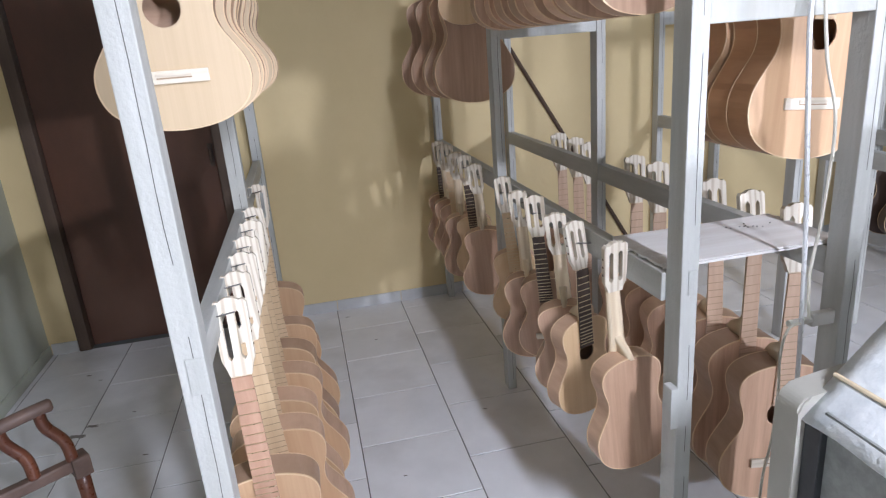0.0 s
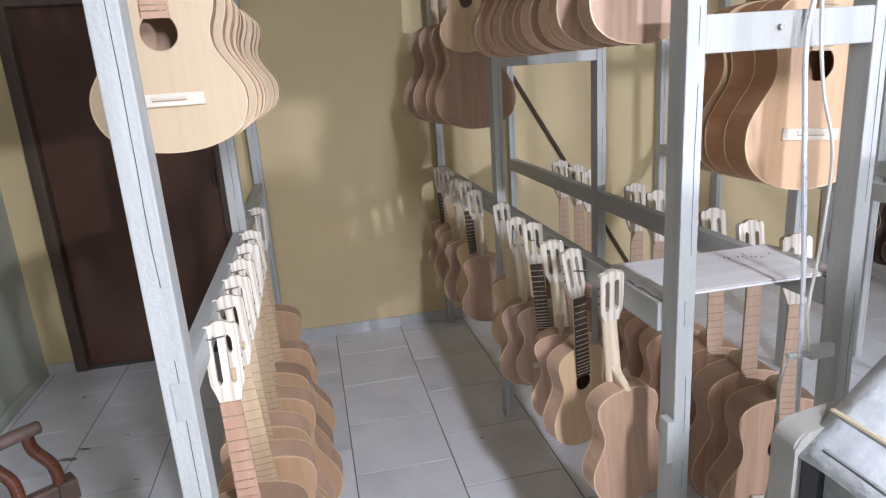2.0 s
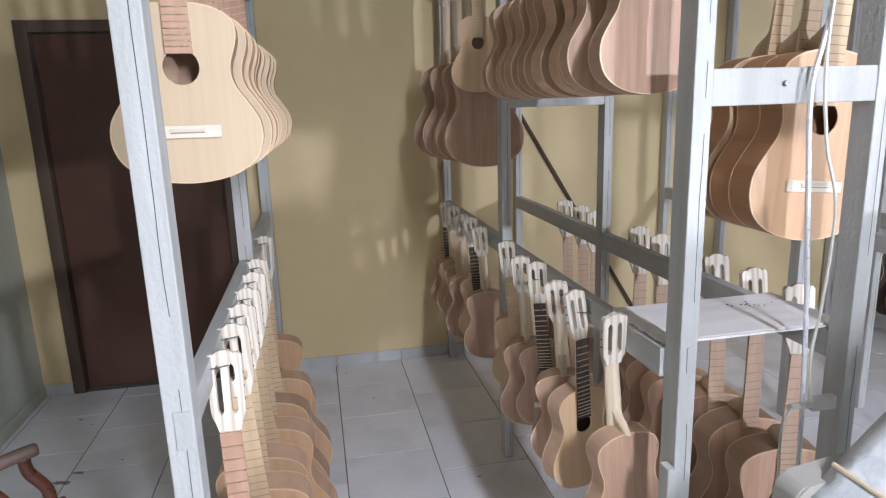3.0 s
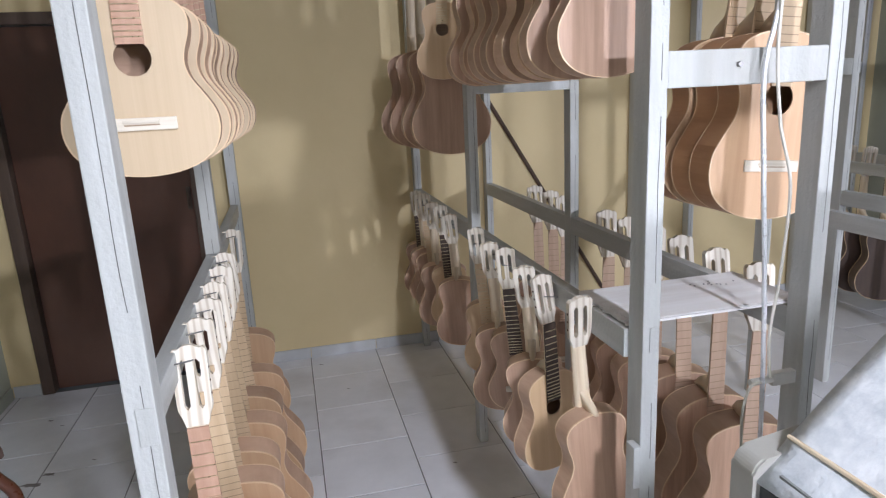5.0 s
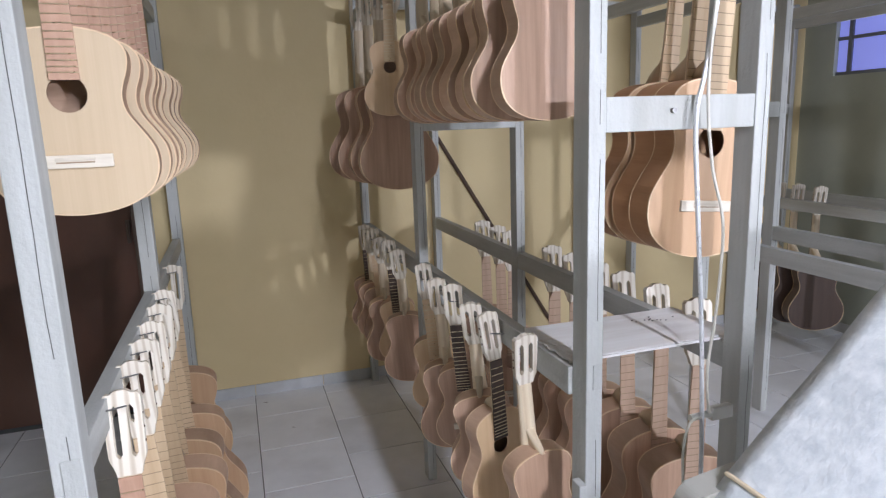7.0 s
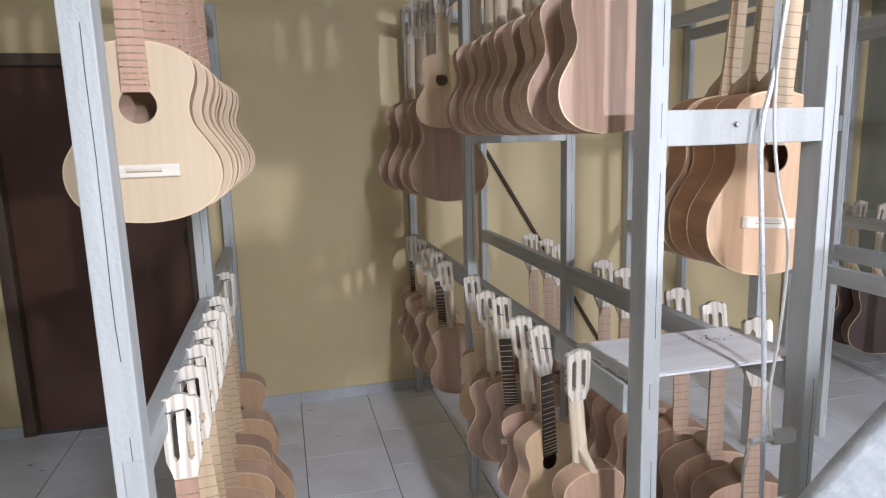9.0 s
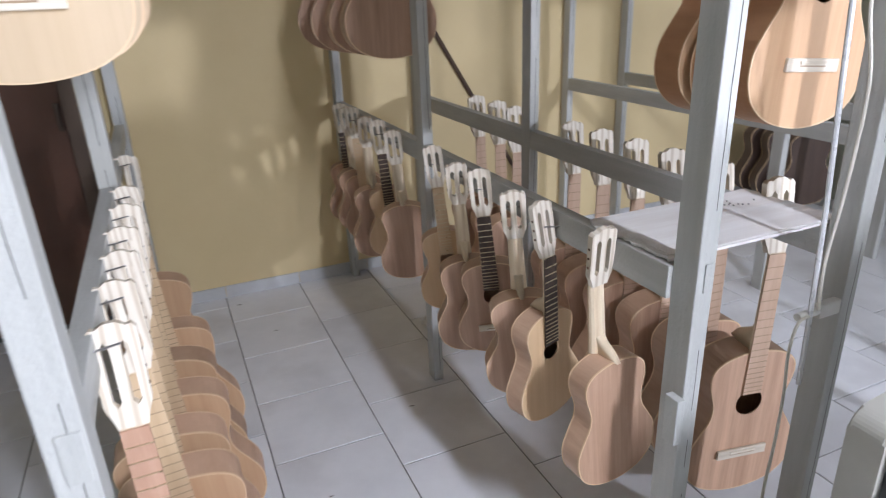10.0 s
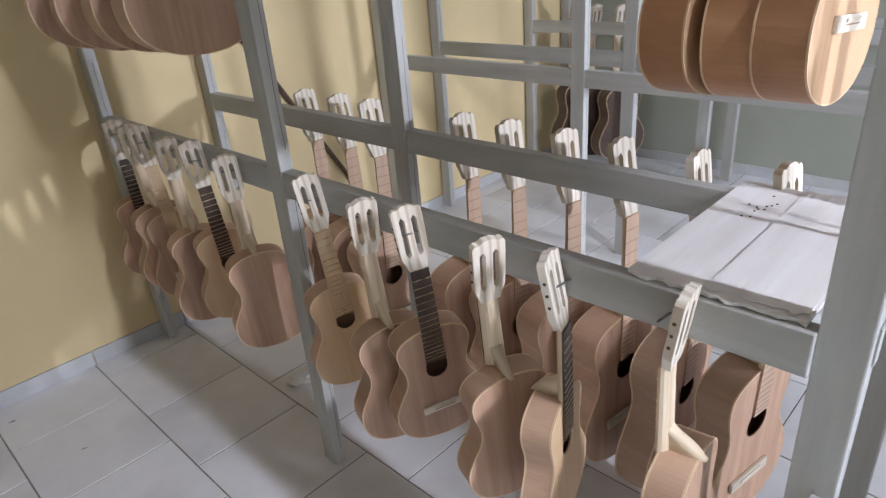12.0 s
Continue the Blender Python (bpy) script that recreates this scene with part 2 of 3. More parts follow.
box_into(wall, (XR, YB - T, WZ0), (XR + T, WY0, WZ1))
box_into(wall, (XR, WY1, WZ0), (XR + T, YF, WZ1))
structure("wall_east", wall, M["green"], "grey-green painted wall with a high window", "wall")
# wall never in view; its openings are made up to let sky light in
wall = bmesh.new()
for x0, x1, z0, z1 in ((XL, -1.1, 0, HC), (-1.1, 0, 2.4, HC), (0, 2.05, 0, HC), (2.05, 3.5, 0, 1.4), (2.05, 3.5, 2.7, HC), (3.5, XR, 0, HC)):
    box_into(wall, (x0, YB - T, z0), (x1, YB, z1))
structure("wall_south", wall, M["yellow"], "unseen yellow plaster wall with made-up doorway and window openings", "wall")
structure("ceiling", box((XL - T, YB - T, HC), (XR + T, YF + T, HC + 0.12)), M["ceil"], "unseen ceiling, darkened to cut light bounced onto the walls", "ceiling")
structure("ground", box((-40, -40, -0.25), (40, 40, -0.13)), M["grout"], "dark ground outside the building", "ground")
floor = structure("floor", box((XL - T, YB - T, -0.12), (XR + T, YF + T, -0.003)), M["grout"], "grey-white ceramic tiled floor with dark joints", "floor")

# high window
win = tagged(new("window_1"), "high steel window with frosted bluish panes", "window", kind="structure")
wb = bmesh.new()
for y in (WY0 + 0.02, 2.6, 3.09, WY1 - 0.1):
    box_into(wb, (XR + 0.02, y - 0.015, WZ0), (XR + 0.06, y + 0.015, WZ1))
for z in (WZ0 + 0.012, 2.08, 2.36, WZ1 - 0.012):
    box_into(wb, (XR + 0.022, WY0, z - 0.012), (XR + 0.058, WY1, z + 0.012))
part("window_frame", wb, M["frame"], win, "dark steel glazing bars")
for ya, yb in ((WY0 + 0.035, 2.585), (2.615, 3.075), (3.105, WY1 - 0.115), (WY1 - 0.085, WY1)):
    for za, zb in ((WZ0 + 0.024, 2.068), (2.092, 2.348), (2.372, WZ1 - 0.024)):
        part("pane", box((XR + 0.036, ya, za), (XR + 0.042, yb, zb)), glow, win)

# door
door = tagged(new("door_1"), "closed dark brown flush door in a brown frame", "door", kind="structure")
fb = box((DX0, YF - 0.018, 0), (DX0 + 0.065, YF + 0.1, DH), 0.004)
part("frame_post", fb, M["doorframe"], door)
part("frame_post", box((DX1 - 0.065, YF - 0.018, 0), (DX1, YF + 0.1, DH), 0.004), M["doorframe"], door)
part("frame_head", box((DX0 + 0.065, YF - 0.016, DH - 0.06), (DX1 - 0.065, YF + 0.1, DH), 0.004), M["doorframe"], door)
leaf = part("leaf", box((DX0 + 0.07, YF + 0.035, 0.008), (DX1 - 0.07, YF + 0.075, DH - 0.065), 0.003), M["door"], door)
hb = box((DX1 - 0.105, YF + 0.022, 1.0), (DX1 - 0.082, YF + 0.035, 1.13), 0.003)
rod_into(hb, [(DX1 - 0.094, YF + 0.015, 1.02), (DX1 - 0.094, YF + 0.012, 1.11)], 0.006, 8)
part("door_latch", hb, M["doorframe"], leaf, "small worn brown latch")

# fluorescent fitting hung under the ceiling, and an added globe lamp on its cord
fitting = thing("ceiling_light", "white fluorescent batten fitting hung from the ceiling", "lamp")
FX, FY, FZ = 0.82, -0.9, 2.66
part("housing", box((FX - 0.06, FY - 0.65, FZ), (FX + 0.06, FY + 0.65, FZ + 0.07), 0.01), M["plastic"], fitting)
part("tube", rod_into(bmesh.new(), [(FX, FY - 0.6, FZ - 0.014), (FX, FY + 0.6, FZ - 0.014)], 0.013, 10), M["plastic"], fitting)
for dy in (-0.5, 0.5):
    part("hanger", rod_into(bmesh.new(), [(FX, FY + dy, FZ + 0.065), (FX, FY + dy, HC)], 0.004, 6), M["nail"], fitting)
# cord, holder and globe are made up; the source behind is never seen
pendant = thing("pendant_lamp", "added globe lamp on a cord for the unseen rear source", "lamp")
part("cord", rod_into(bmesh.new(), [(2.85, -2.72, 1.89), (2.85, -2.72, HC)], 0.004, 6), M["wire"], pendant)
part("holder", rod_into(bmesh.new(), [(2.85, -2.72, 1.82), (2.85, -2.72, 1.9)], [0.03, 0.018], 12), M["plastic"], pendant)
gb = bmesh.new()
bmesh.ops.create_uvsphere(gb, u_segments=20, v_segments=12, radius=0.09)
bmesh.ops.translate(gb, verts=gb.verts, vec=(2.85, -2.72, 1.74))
part("globe", gb, M["plastic"], pendant, "white globe of the added lamp", True)

# ---- racks ----


def post(parent, x0, x1, y0, y1, top=2.34, crack=True):
    p = part("post", box((x0, y0, 0), (x1, y1, top), 0.003), M["timber"], parent)
    if crack:
        rng = random.Random(int(x0 * 1000 + y0 * 77))
        bm = bmesh.new()
        xm = x0 + (x1 - x0) * rng.uniform(0.5, 0.7)
        zs = [0.05 + 2.2 * k / 30 for k in range(31)]
        pts = [(xm + rng.uniform(-0.0015, 0.0015), z) for z in zs]
        for (xa, za), (xb, zb) in zip(pts, pts[1:]):
            if rng.random() < 0.8:
                v = [bm.verts.new((xx, y0 - 0.0006, zz)) for xx, zz in ((xa - 0.0007, za), (xa + 0.0009, za), (xb + 0.0009, zb), (xb - 0.0007, zb))]
                bm.faces.new(v)
        part("crack", bm, M["crack"], p, "long dark split in the painted timber")["kind"] = "stuff"
    return p


def rail(parent, x0, x1, y0, y1, z0, z1):
    return part("rail", box((x0, y0, z0), (x1, y1, z1), 0.003), M["timber_h"], parent)


def nails(parent, x, ys, z, side):
    for y in ys:
        part("nail", rod_into(bmesh.new(), [(x, y, z), (x + side * 0.045, y, z + 0.006)], 0.0022, 6), M["nail"], parent)


POSTS = ((1.22, 1.285), (2.57, 2.635), (3.80, 3.865))


def double_rack(label, xa, xb, group, inset=0.0):
    """Two rows of posts a half metre apart, with rails along them and cross bars between."""
    r = thing("hanging_rack", label, "rack", group)
    for y0, y1 in POSTS:
        post(r, xa + inset * (y0 < 1.5), xa + 0.04 + 1.2 * inset * (y0 < 1.5), y0, y1)
        post(r, xb, xb + 0.04, y0, y1)
        part("cross_bar", box((xa + 0.04 + 1.2 * inset * (y0 < 1.5), y0 + 0.003, 1.572), (xb, y0 + 0.043, 1.648), 0.003), M["timber"], r)
        part("cross_bar", box((xa + 0.04 + 1.2 * inset * (y0 < 1.5), y0 + 0.003, 2.26), (xb, y0 + 0.043, 2.33), 0.003), M["timber"], r)
    for (a, b), (c, d) in zip(POSTS, POSTS[1:]):
        for x in (xa, xb):
            rail(r, x + 0.002, x + 0.038, b, c, 0.95, 1.022)
            rail(r, x + 0.002, x + 0.038, b, c, 2.17, 2.24)
    return r


rackA = double_rack("grey-painted timber rack hung with small and large guitars", 0.775, 1.228, "guitar racks", 0.013)
rackC = double_rack("grey-painted timber rack hung with dark guitars", 2.235, 2.66, "guitar racks")
rackD = double_rack("grey-painted timber rack standing along the green wall", 3.55, 3.98, "guitar racks")
rackB = thing("hanging_rack", "single-row grey-painted timber rack hung with pale guitars", "rack", "guitar racks")
for y0, y1 in POSTS:
    post(rackB, -0.305, -0.25, y0, y1)
for (a, b), (c, d) in zip(POSTS, POSTS[1:]):
    rail(rackB, -0.302, -0.262, b, c, 0.95, 1.02)
    rail(rackB, -0.302, -0.262, b, c, 2.17, 2.24)
for y, z0, s in ((1.285, 0.80, 1), (3.80, 1.34, -1)):
    bm = bmesh.new()
    box_into(bm, (-0.296, -0.018, -0.115), (-0.268, 0.018, 0.115), 0.002, Matrix.Translation((0, y + s * 0.075, z + 0.075 * (1 if s > 0 else -1) + 0.0)) @ pose(0, 0, 0, -45 if s > 0 else -45, 0, 0))
    part("brace", bm, M["timber"], rackB, "short diagonal timber brace")
# cleat and mortise tabs on the near posts
part("cleat", box((0.768, 1.212, 0.64), (0.7875, 1.25, 0.75), 0.003), M["timber"], rackA, "small white-painted cleat")
part("mortise_tab", box((0.804, 1.2165, 0.985), (0.8265, 1.2195, 1.045), 0.001), M["timber"], rackA)
part("mortise_tab", box((-0.287, 1.2165, 0.95), (-0.255, 1.2195, 1.03), 0.001), M["timber"], rackB)
part("bolt", rod_into(bmesh.new(), [(1.0, 1.224, 1.615), (1.0, 1.214, 1.615)], 0.006, 8), M["nail"], rackA, "small bolt head")
brace = tagged(part("wall_brace", rod_into(bmesh.new(), [(1.18, 3.868, 1.68), (2.185, 3.862, 0.012)], 0.0125, 8), M["rod"]), "thin dark wooden brace slanting along the yellow wall", "brace")

# ---- guitars ----
WS = ((0, 0.0), (0.006, 0.22), (0.025, 0.46), (0.06, 0.68), (0.12, 0.87), (0.19, 0.965), (0.27, 1.0), (0.36, 0.965), (0.46, 0.82), (0.54, 0.69), (0.61, 0.64), (0.68, 0.655), (0.76, 0.72), (0.83, 0.75), (0.89, 0.725), (0.94, 0.62), (0.975, 0.43), (0.994, 0.2), (1.0, 0.0))


def outline(length, half):
    """Closed guitar outline in x and z, from z = 0 at the bottom, with an even step."""
    side = bend([(w * half, 0, s * length) for s, w in WS], 3)
    right = [(p.x, p.z) for p in side]
    return right + [(-x, z) for x, z in right[-2:0:-1]]


def slab_ring(out, inn, y0, y1):
    """A plate between two loops of equally many points, with both faces and both rims."""
    bm = bmesh.new()
    loops = [[bm.verts.new((x, y, z)) for x, z in lp] for lp, y in ((out, y0), (inn, y0), (inn, y1), (out, y1))]
    n = len(out)
    for a, b in zip(loops, loops[1:] + loops[:1]):
        for k in range(n):
            bm.faces.new((a[k], a[(k + 1) % n], b[(k + 1) % n], b[k]))
    return bm


def headstock(h, w, thick, tilt):
    """A slotted head from z = 0 (nut) up to z = h, with a three-peaked crown."""
    rows = ((0.0, 0.62), (0.10, 0.74), (0.20, 0.93), (0.25, 0.96), (0.78, 1.0), (0.83, 1.0), (0.93, 1.0))
    sl0, sl1, mid = 0.22, 0.58, 0.40
    bm = bmesh.new()
    grid = []
    for r, (s, k) in enumerate(rows):
        a, b = (mid, mid) if r in (0, 1, 2, 5, 6) else (sl0, sl1)
        xs = [-k, -b, -a, a, b, k]
        zs = [s] * 6 if r < 6 else [0.92, 0.97, 0.95, 0.95, 0.97, 0.92]
        grid.append([(x * w / 2, z * h) for x, z in zip(xs, zs)])
    grid.append([(x * w / 2, z * h) for x, z in zip((-0.82, -0.6, -0.25, 0.25, 0.6, 0.82), (0.965, 0.955, 1.0, 1.0, 0.955, 0.965))])
    lay = []
    for y in (0, thick):
        lay.append([[bm.verts.new((x, y, z)) for x, z in row] for row in grid])
    used = {}
    for r in range(len(grid) - 1):
        for c in range(5):
            if c in (1, 3) and 2 <= r <= 4:
                continue
            for li in (0, 1):
                q = [lay[li][r][c], lay[li][r][c + 1], lay[li][r + 1][c + 1], lay[li][r + 1][c]]
                bm.faces.new(q)
    bmesh.ops.remove_doubles(bm, verts=bm.verts, dist=1e-6)
    edge = [e for e in bm.edges if len(e.link_faces) == 1 and abs(e.verts[0].co.y) < 1e-6]
    for e in edge:
        a, b = e.verts
        o = []
        for v in (b, a):
            o.append(next(u for u in bm.verts if abs(u.co.y - thick) < 1e-6 and abs(u.co.x - v.co.x) < 1e-6 and abs(u.co.z - v.co.z) < 1e-6))
        try:
            bm.faces.new((a, b, o[0], o[1]))
        except ValueError:
            pass
    bmesh.ops.rotate(bm, verts=bm.verts, cent=(0, 0, 0), matrix=Matrix.Rotation(radians(tilt), 3, "X"))
    return bm


def guitar(label, total, top, side, board, bridge=True, wide=0.365, wire=True, name="guitar", neckmat="neck", headmat="head", body=0.485, head=0.155):
    """A raw guitar hanging with its head's crown at the origin: the soundboard looks to -y."""
    k = total / 0.98
    k2 = wide / 0.365
    g = thing(name, label, "guitar", "hanging guitars")
    bl, hw, dp, hh = body * (1 if body != 0.485 else k), wide / 2, 0.095 * (0.4 * k + 0.6 * k2), head
    zb = -total
    nut = -hh
    pts = outline(bl, hw)
    n = len(pts)
    hole_z, hr = bl * 0.65, 0.043 * k2
    out = [(x, z + zb) for x, z in pts]
    off = math.atan2(pts[0][0], pts[0][1] - hole_z)
    ang = [math.atan2(x, z - hole_z) for x, z in pts]
    hole = [(hr * math.sin(a), hole_z + zb + hr * math.cos(a)) for a in ang]
    part("soundboard", slab_ring(out, hole, 0.0, 0.003), M[top], g)
    bm = bmesh.new()
    bm.faces.new([bm.verts.new((x, dp, z)) for x, z in out])
    bm.faces.new([bm.verts.new((x, dp - 0.003, z)) for x, z in out])
    part("back", bm, M[side if side != "ribtan" else "tan"], g)
    inn = [(x * 0.985, (z - zb - bl * 0.4) * 0.99 + zb + bl * 0.4) for x, z in out]
    part("rib", slab_ring(out, inn, 0.003, dp - 0.003), M["rib" if side == "pink" else side], g, smooth=False)
    big = [(x * (1 + 0.0008 / hw), (z - zb - bl * 0.4) * 1.002 + zb + bl * 0.4) for x, z in out]
    for y0, y1, nm in ((-0.0006, 0.0034, "front_binding"), (dp - 0.0034, dp + 0.0006, "back_binding")):
        inr = [(x * (1 - 0.0026 / hw), (z - zb - bl * 0.4) * 0.9885 + zb + bl * 0.4) for x, z in out]
        part(nm, slab_ring(big, inr, y0, y1), M["binding"], g, "pale edge binding")
    # neck with a rounded back, and its heel
    bt = zb + bl
    nm = bmesh.new()
    nl = nut - bt
    rings = []
    for s, w, d in ((0, 0.029, 0.020), (0.15, 0.0275, 0.0205), (0.8, 0.0255, 0.019), (1.0, 0.025, 0.019)):
        z, w, d = bt + nl * s, w * (0.5 + 0.5 * k2), d * (0.5 + 0.5 * k2)
        rings.append([nm.verts.new((w * math.cos(a), -0.001 + d * math.sin(a), z)) for a in [math.pi * j / 8 for j in range(9)]])
    for a, b in zip(rings, rings[1:]):
        for j in range(8):
            nm.faces.new((a[j], a[j + 1], b[j + 1], b[j]))
        nm.faces.new((a[8], a[0], b[0], b[8]))
    nm.faces.new(rings[0]), nm.faces.new(rings[-1])
    neck = part("neck", nm, M[neckmat], g, smooth=False)
    hm = bmesh.new()
    hr2 = []
    for s in range(7):
        t = s / 6
        z = bt - 0.002 + 0.085 * k2 * t ** 0.5 * 1.0
        reach = dp * (1 - t) ** 2 * 0.98 + 0.018 * k2
        w = 0.026 * k2 * (0.6 + 0.4 * t)
        hr2.append([hm.verts.new(c) for c in ((-w, 0.004, z), (-w * 0.95, reach * 0.6, z), (-w * 0.5, reach, z), (w * 0.5, reach, z), (w * 0.95, reach * 0.6, z), (w, 0.004, z))])
    for a, b in zip(hr2, hr2[1:]):
        for j in range(6):
            hm.faces.new((a[j], a[(j + 1) % 6], b[(j + 1) % 6], b[j]))
    hm.faces.new(hr2[0]), hm.faces.new(hr2[-1])
    part("heel", hm, M[neckmat], neck, smooth=True)
    hd = part("headstock", headstock(hh, 0.084 * (0.45 + 0.55 * k2), 0.019 * (0.4 + 0.6 * k2), -9), M[headmat], g, "pale slotted headstock with a peaked crown")
    hd.location = (0, 0, nut)
    for sgn in (-1, 1):
        for q in (0.36, 0.52, 0.68):
            w2 = 0.042 * (0.45 + 0.55 * k2)
            y = 0.0085 * (0.4 + 0.6 * k2) + math.sin(radians(9)) * q * hh
            # dark plug on the head's edge; the bore's shade is in its colour
            part("peg_hole", rod_into(bmesh.new(), [(sgn * (w2 - 0.006), y, q * hh), (sgn * (w2 + 0.0006), y, q * hh)], 0.0032, 7), M["peg"], hd)
    # fingerboard with frets
    w0, w1 = 0.025 * (0.5 + 0.5 * k2), 0.030 * (0.5 + 0.5 * k2)
    z1, z0 = nut - 0.002, zb + hole_z + hr * 0.75
    fbm = bmesh.new()
    v = [fbm.verts.new(c) for c in ((-w1, -0.0055, z0), (w1, -0.0055, z0), (w0, -0.0055, z1), (-w0, -0.0055, z1), (-w1, -0.0008, z0), (w1, -0.0008, z0), (w0, -0.0008, z1), (-w0, -0.0008, z1))]
    for q in ((0, 1, 2, 3), (7, 6, 5, 4), (0, 4, 5, 1), (1, 5, 6, 2), (2, 6, 7, 3), (3, 7, 4, 0)):
        fbm.faces.new([v[j] for j in q])
    fbd = part("fingerboard", fbm, M[board], g)
    frm = bmesh.new()
    scale = (z1 - (zb + bl * 0.26))
    for j in range(1, 20):
        z = z1 - scale * (1 - 2 ** (-j / 12))
        if z < z0 + 0.004:
            break
        w = w0 + (w1 - w0) * (z1 - z) / (z1 - z0)
        box_into(frm, (-w, -0.0068 if wire else -0.0058, z - 0.0011), (w, -0.0052, z + 0.0011))
    part("fret_set", frm, M["fret" if wire else "fretgap"], fbd, "row of fret wires" if wire else "row of sawn fret slots")["kind"] = "stuff"
    if bridge:
        bz = zb + bl * 0.295
        bw = 0.082 * k2
        b = box((-bw, -0.009, bz - 0.0155 * k2), (bw, -0.0005, bz + 0.0155 * k2), 0.002)
        br = part("bridge", b, M["raw"], g, "raw pale wooden bridge")
        part("saddle_slot", box((-bw * 0.5, -0.0095, bz - 0.0035), (bw * 0.5, -0.0088, bz - 0.0005)), M["fretgap"], br)
        part("tie_block", box((-bw * 0.52, -0.0125, bz + 0.002), (bw * 0.52, -0.0088, bz + 0.0095 * k2), 0.001), M["raw"], br)
    return g


first_use = {}


def hang(proto, x, y, z, turn=0.0, lean=0.0, sway=0.0, label="", under=0.0):
    """Hang a guitar with its crown at a place; turn about the vertical, lean and sway by a few degrees."""
    m = pose(x, y, z) @ pose(0, 0, 0, 0, under, 0) @ pose(0, 0, 0, lean, sway, turn)
    if proto not in first_use:
        first_use[proto] = proto
        proto.matrix_basis = m
        ob = proto
    else:
        ob = copy_thing(proto, m)
    if label:
        ob["label"] = label
    return ob


SM = dict(name="small_guitar", head=0.145, body=0.345)
FL = dict(wire=False, head=0.198)
FW = dict(wire=True, head=0.198)
S_honey = guitar("small raw guitar with honey-coloured top and dark fingerboard", 0.63, "honey", "rib", "dark", False, 0.23, **{**SM, "body": 0.325})
S_honey_pale = guitar("small raw guitar with honey-coloured top and pale fingerboard", 0.625, "honey", "rib", "pale", False, 0.225, **{**SM, "body": 0.315})
S_pink = guitar("small raw guitar of pinkish wood with dark fingerboard", 0.63, "pink", "pink", "dark", True, 0.24, **{**SM, "body": 0.325})
S_pale = guitar("small raw guitar of pinkish wood, back outwards", 0.67, "pink", "pink", "pale", True, 0.24, **SM)
S_up = guitar("small raw guitar on the upper rail, pinkish back outwards", 0.67, "honey", "pink", "pale", True, 0.255, **SM)
F_pink = guitar("raw full-size guitar of pinkish mahogany with plain pinkish fingerboard", 0.98, "pink", "pink", "rose", True, 0.36, **FL)
F_red = guitar("raw full-size guitar with pale striped head and reddish fingerboard", 0.98, "tan", "pink", "rust", True, 0.36, **FW)
F_low = guitar("raw full-size guitar with tan top, pinkish ribs and pale head", 0.98, "tan", "pink", "pale", True, 0.37, **FL)
F_spruce = guitar("raw guitar with pale yellow spruce top and bare bridge", 0.86, "spruce", "rib", "rust", True, 0.314, wire=True, head=0.185, body=0.382)
F_tan = guitar("raw full-size guitar with tan cedar top and orange-brown ribs", 0.98, "tan", "ribtan", "pale", True, 0.35, **FL)
F_dark = guitar("dark brown full-size guitar with pale head", 0.98, "walnut", "walnut", "dark", True, 0.36, head=0.198)

rng = random.Random(5)
# lower row of small guitars along the front rail of the middle rack
ROW = ((1.475, S_pale, 184, 1.062, 0), (1.66, S_honey, 12, 1.058, 0), (1.845, S_pink, 160, 1.052, 0), (2.037, S_pink, -25, 1.052, -0.5), (2.206, S_pale, 160, 1.05, 0.5), (2.39, S_honey_pale, -20, 1.056, -1),
       (2.806, S_pink, 163, 1.052, 0), (2.992, S_honey, -14, 1.052, 0), (3.186, S_pale, 168, 1.049, 0), (3.378, S_pale, -18, 1.052, 0), (3.49, S_pink, 170, 1.05, 0), (3.60, S_pink, -15, 1.043, 1))
for y, p, a, z, sway in ROW:
    hang(p, 0.735, y, z, a + rng.uniform(-3, 3), rng.uniform(-1, 1), sway + rng.uniform(-1.2, 1.2), under=-4.0)
nails(rackA, 0.777, [r[0] + 0.012 for r in ROW], 0.985, -1)
# full-size guitars behind the back rail
for y in (1.464, 1.652, 1.85, 2.017, 2.205, 2.38, 2.808, 2.983, 3.187):
    hang(F_pink, 1.315, y, 1.077, rng.uniform(-12, -2), rng.uniform(-1, 1), rng.uniform(-1.5, 1.5))
# upper front row: small guitars, backs to the entrance
for i in range(8):
    hang(S_up, 0.785 + rng.uniform(-0.006, 0.006), 1.46 + 0.135 * i, 2.272, 180 + rng.uniform(-4, 4), 0, rng.uniform(-1, 1))
hang(S_honey_pale, 0.74, 2.76, 2.265, -16, 0, 1)
for i, (x, y) in enumerate(((0.79, 2.93), (0.775, 3.12), (0.76, 3.30), (0.75, 3.48))):
    hang(F_pink, x, y, 2.29, 180 + rng.uniform(-12, -4), 0, rng.uniform(-1, 1), "raw full-size guitar of pinkish mahogany, back outwards")
# upper back row: large tan guitars
for y in (1.43, 1.535, 1.635):
    hang(F_tan, 1.335, y, 2.192, rng.uniform(-3, 2), 0, 4 + rng.uniform(-0.6, 0.6))
# single rack: large guitars below, spruce-topped ones above
LOW = (1.50, 1.70, 1.88, 2.06, 2.27, 2.48, 2.95)
for i, y in enumerate(LOW):
    hang(F_red if i == 0 else F_low, -0.236 + rng.uniform(-0.005, 0.005), y, 1.035, rng.uniform(-4, 4), 0, (-1.2, -3.6, -1.5, -3.8, -1.8, -3.4, 0.5)[i])
nails(rackB, -0.264, LOW, 1.0, 1)
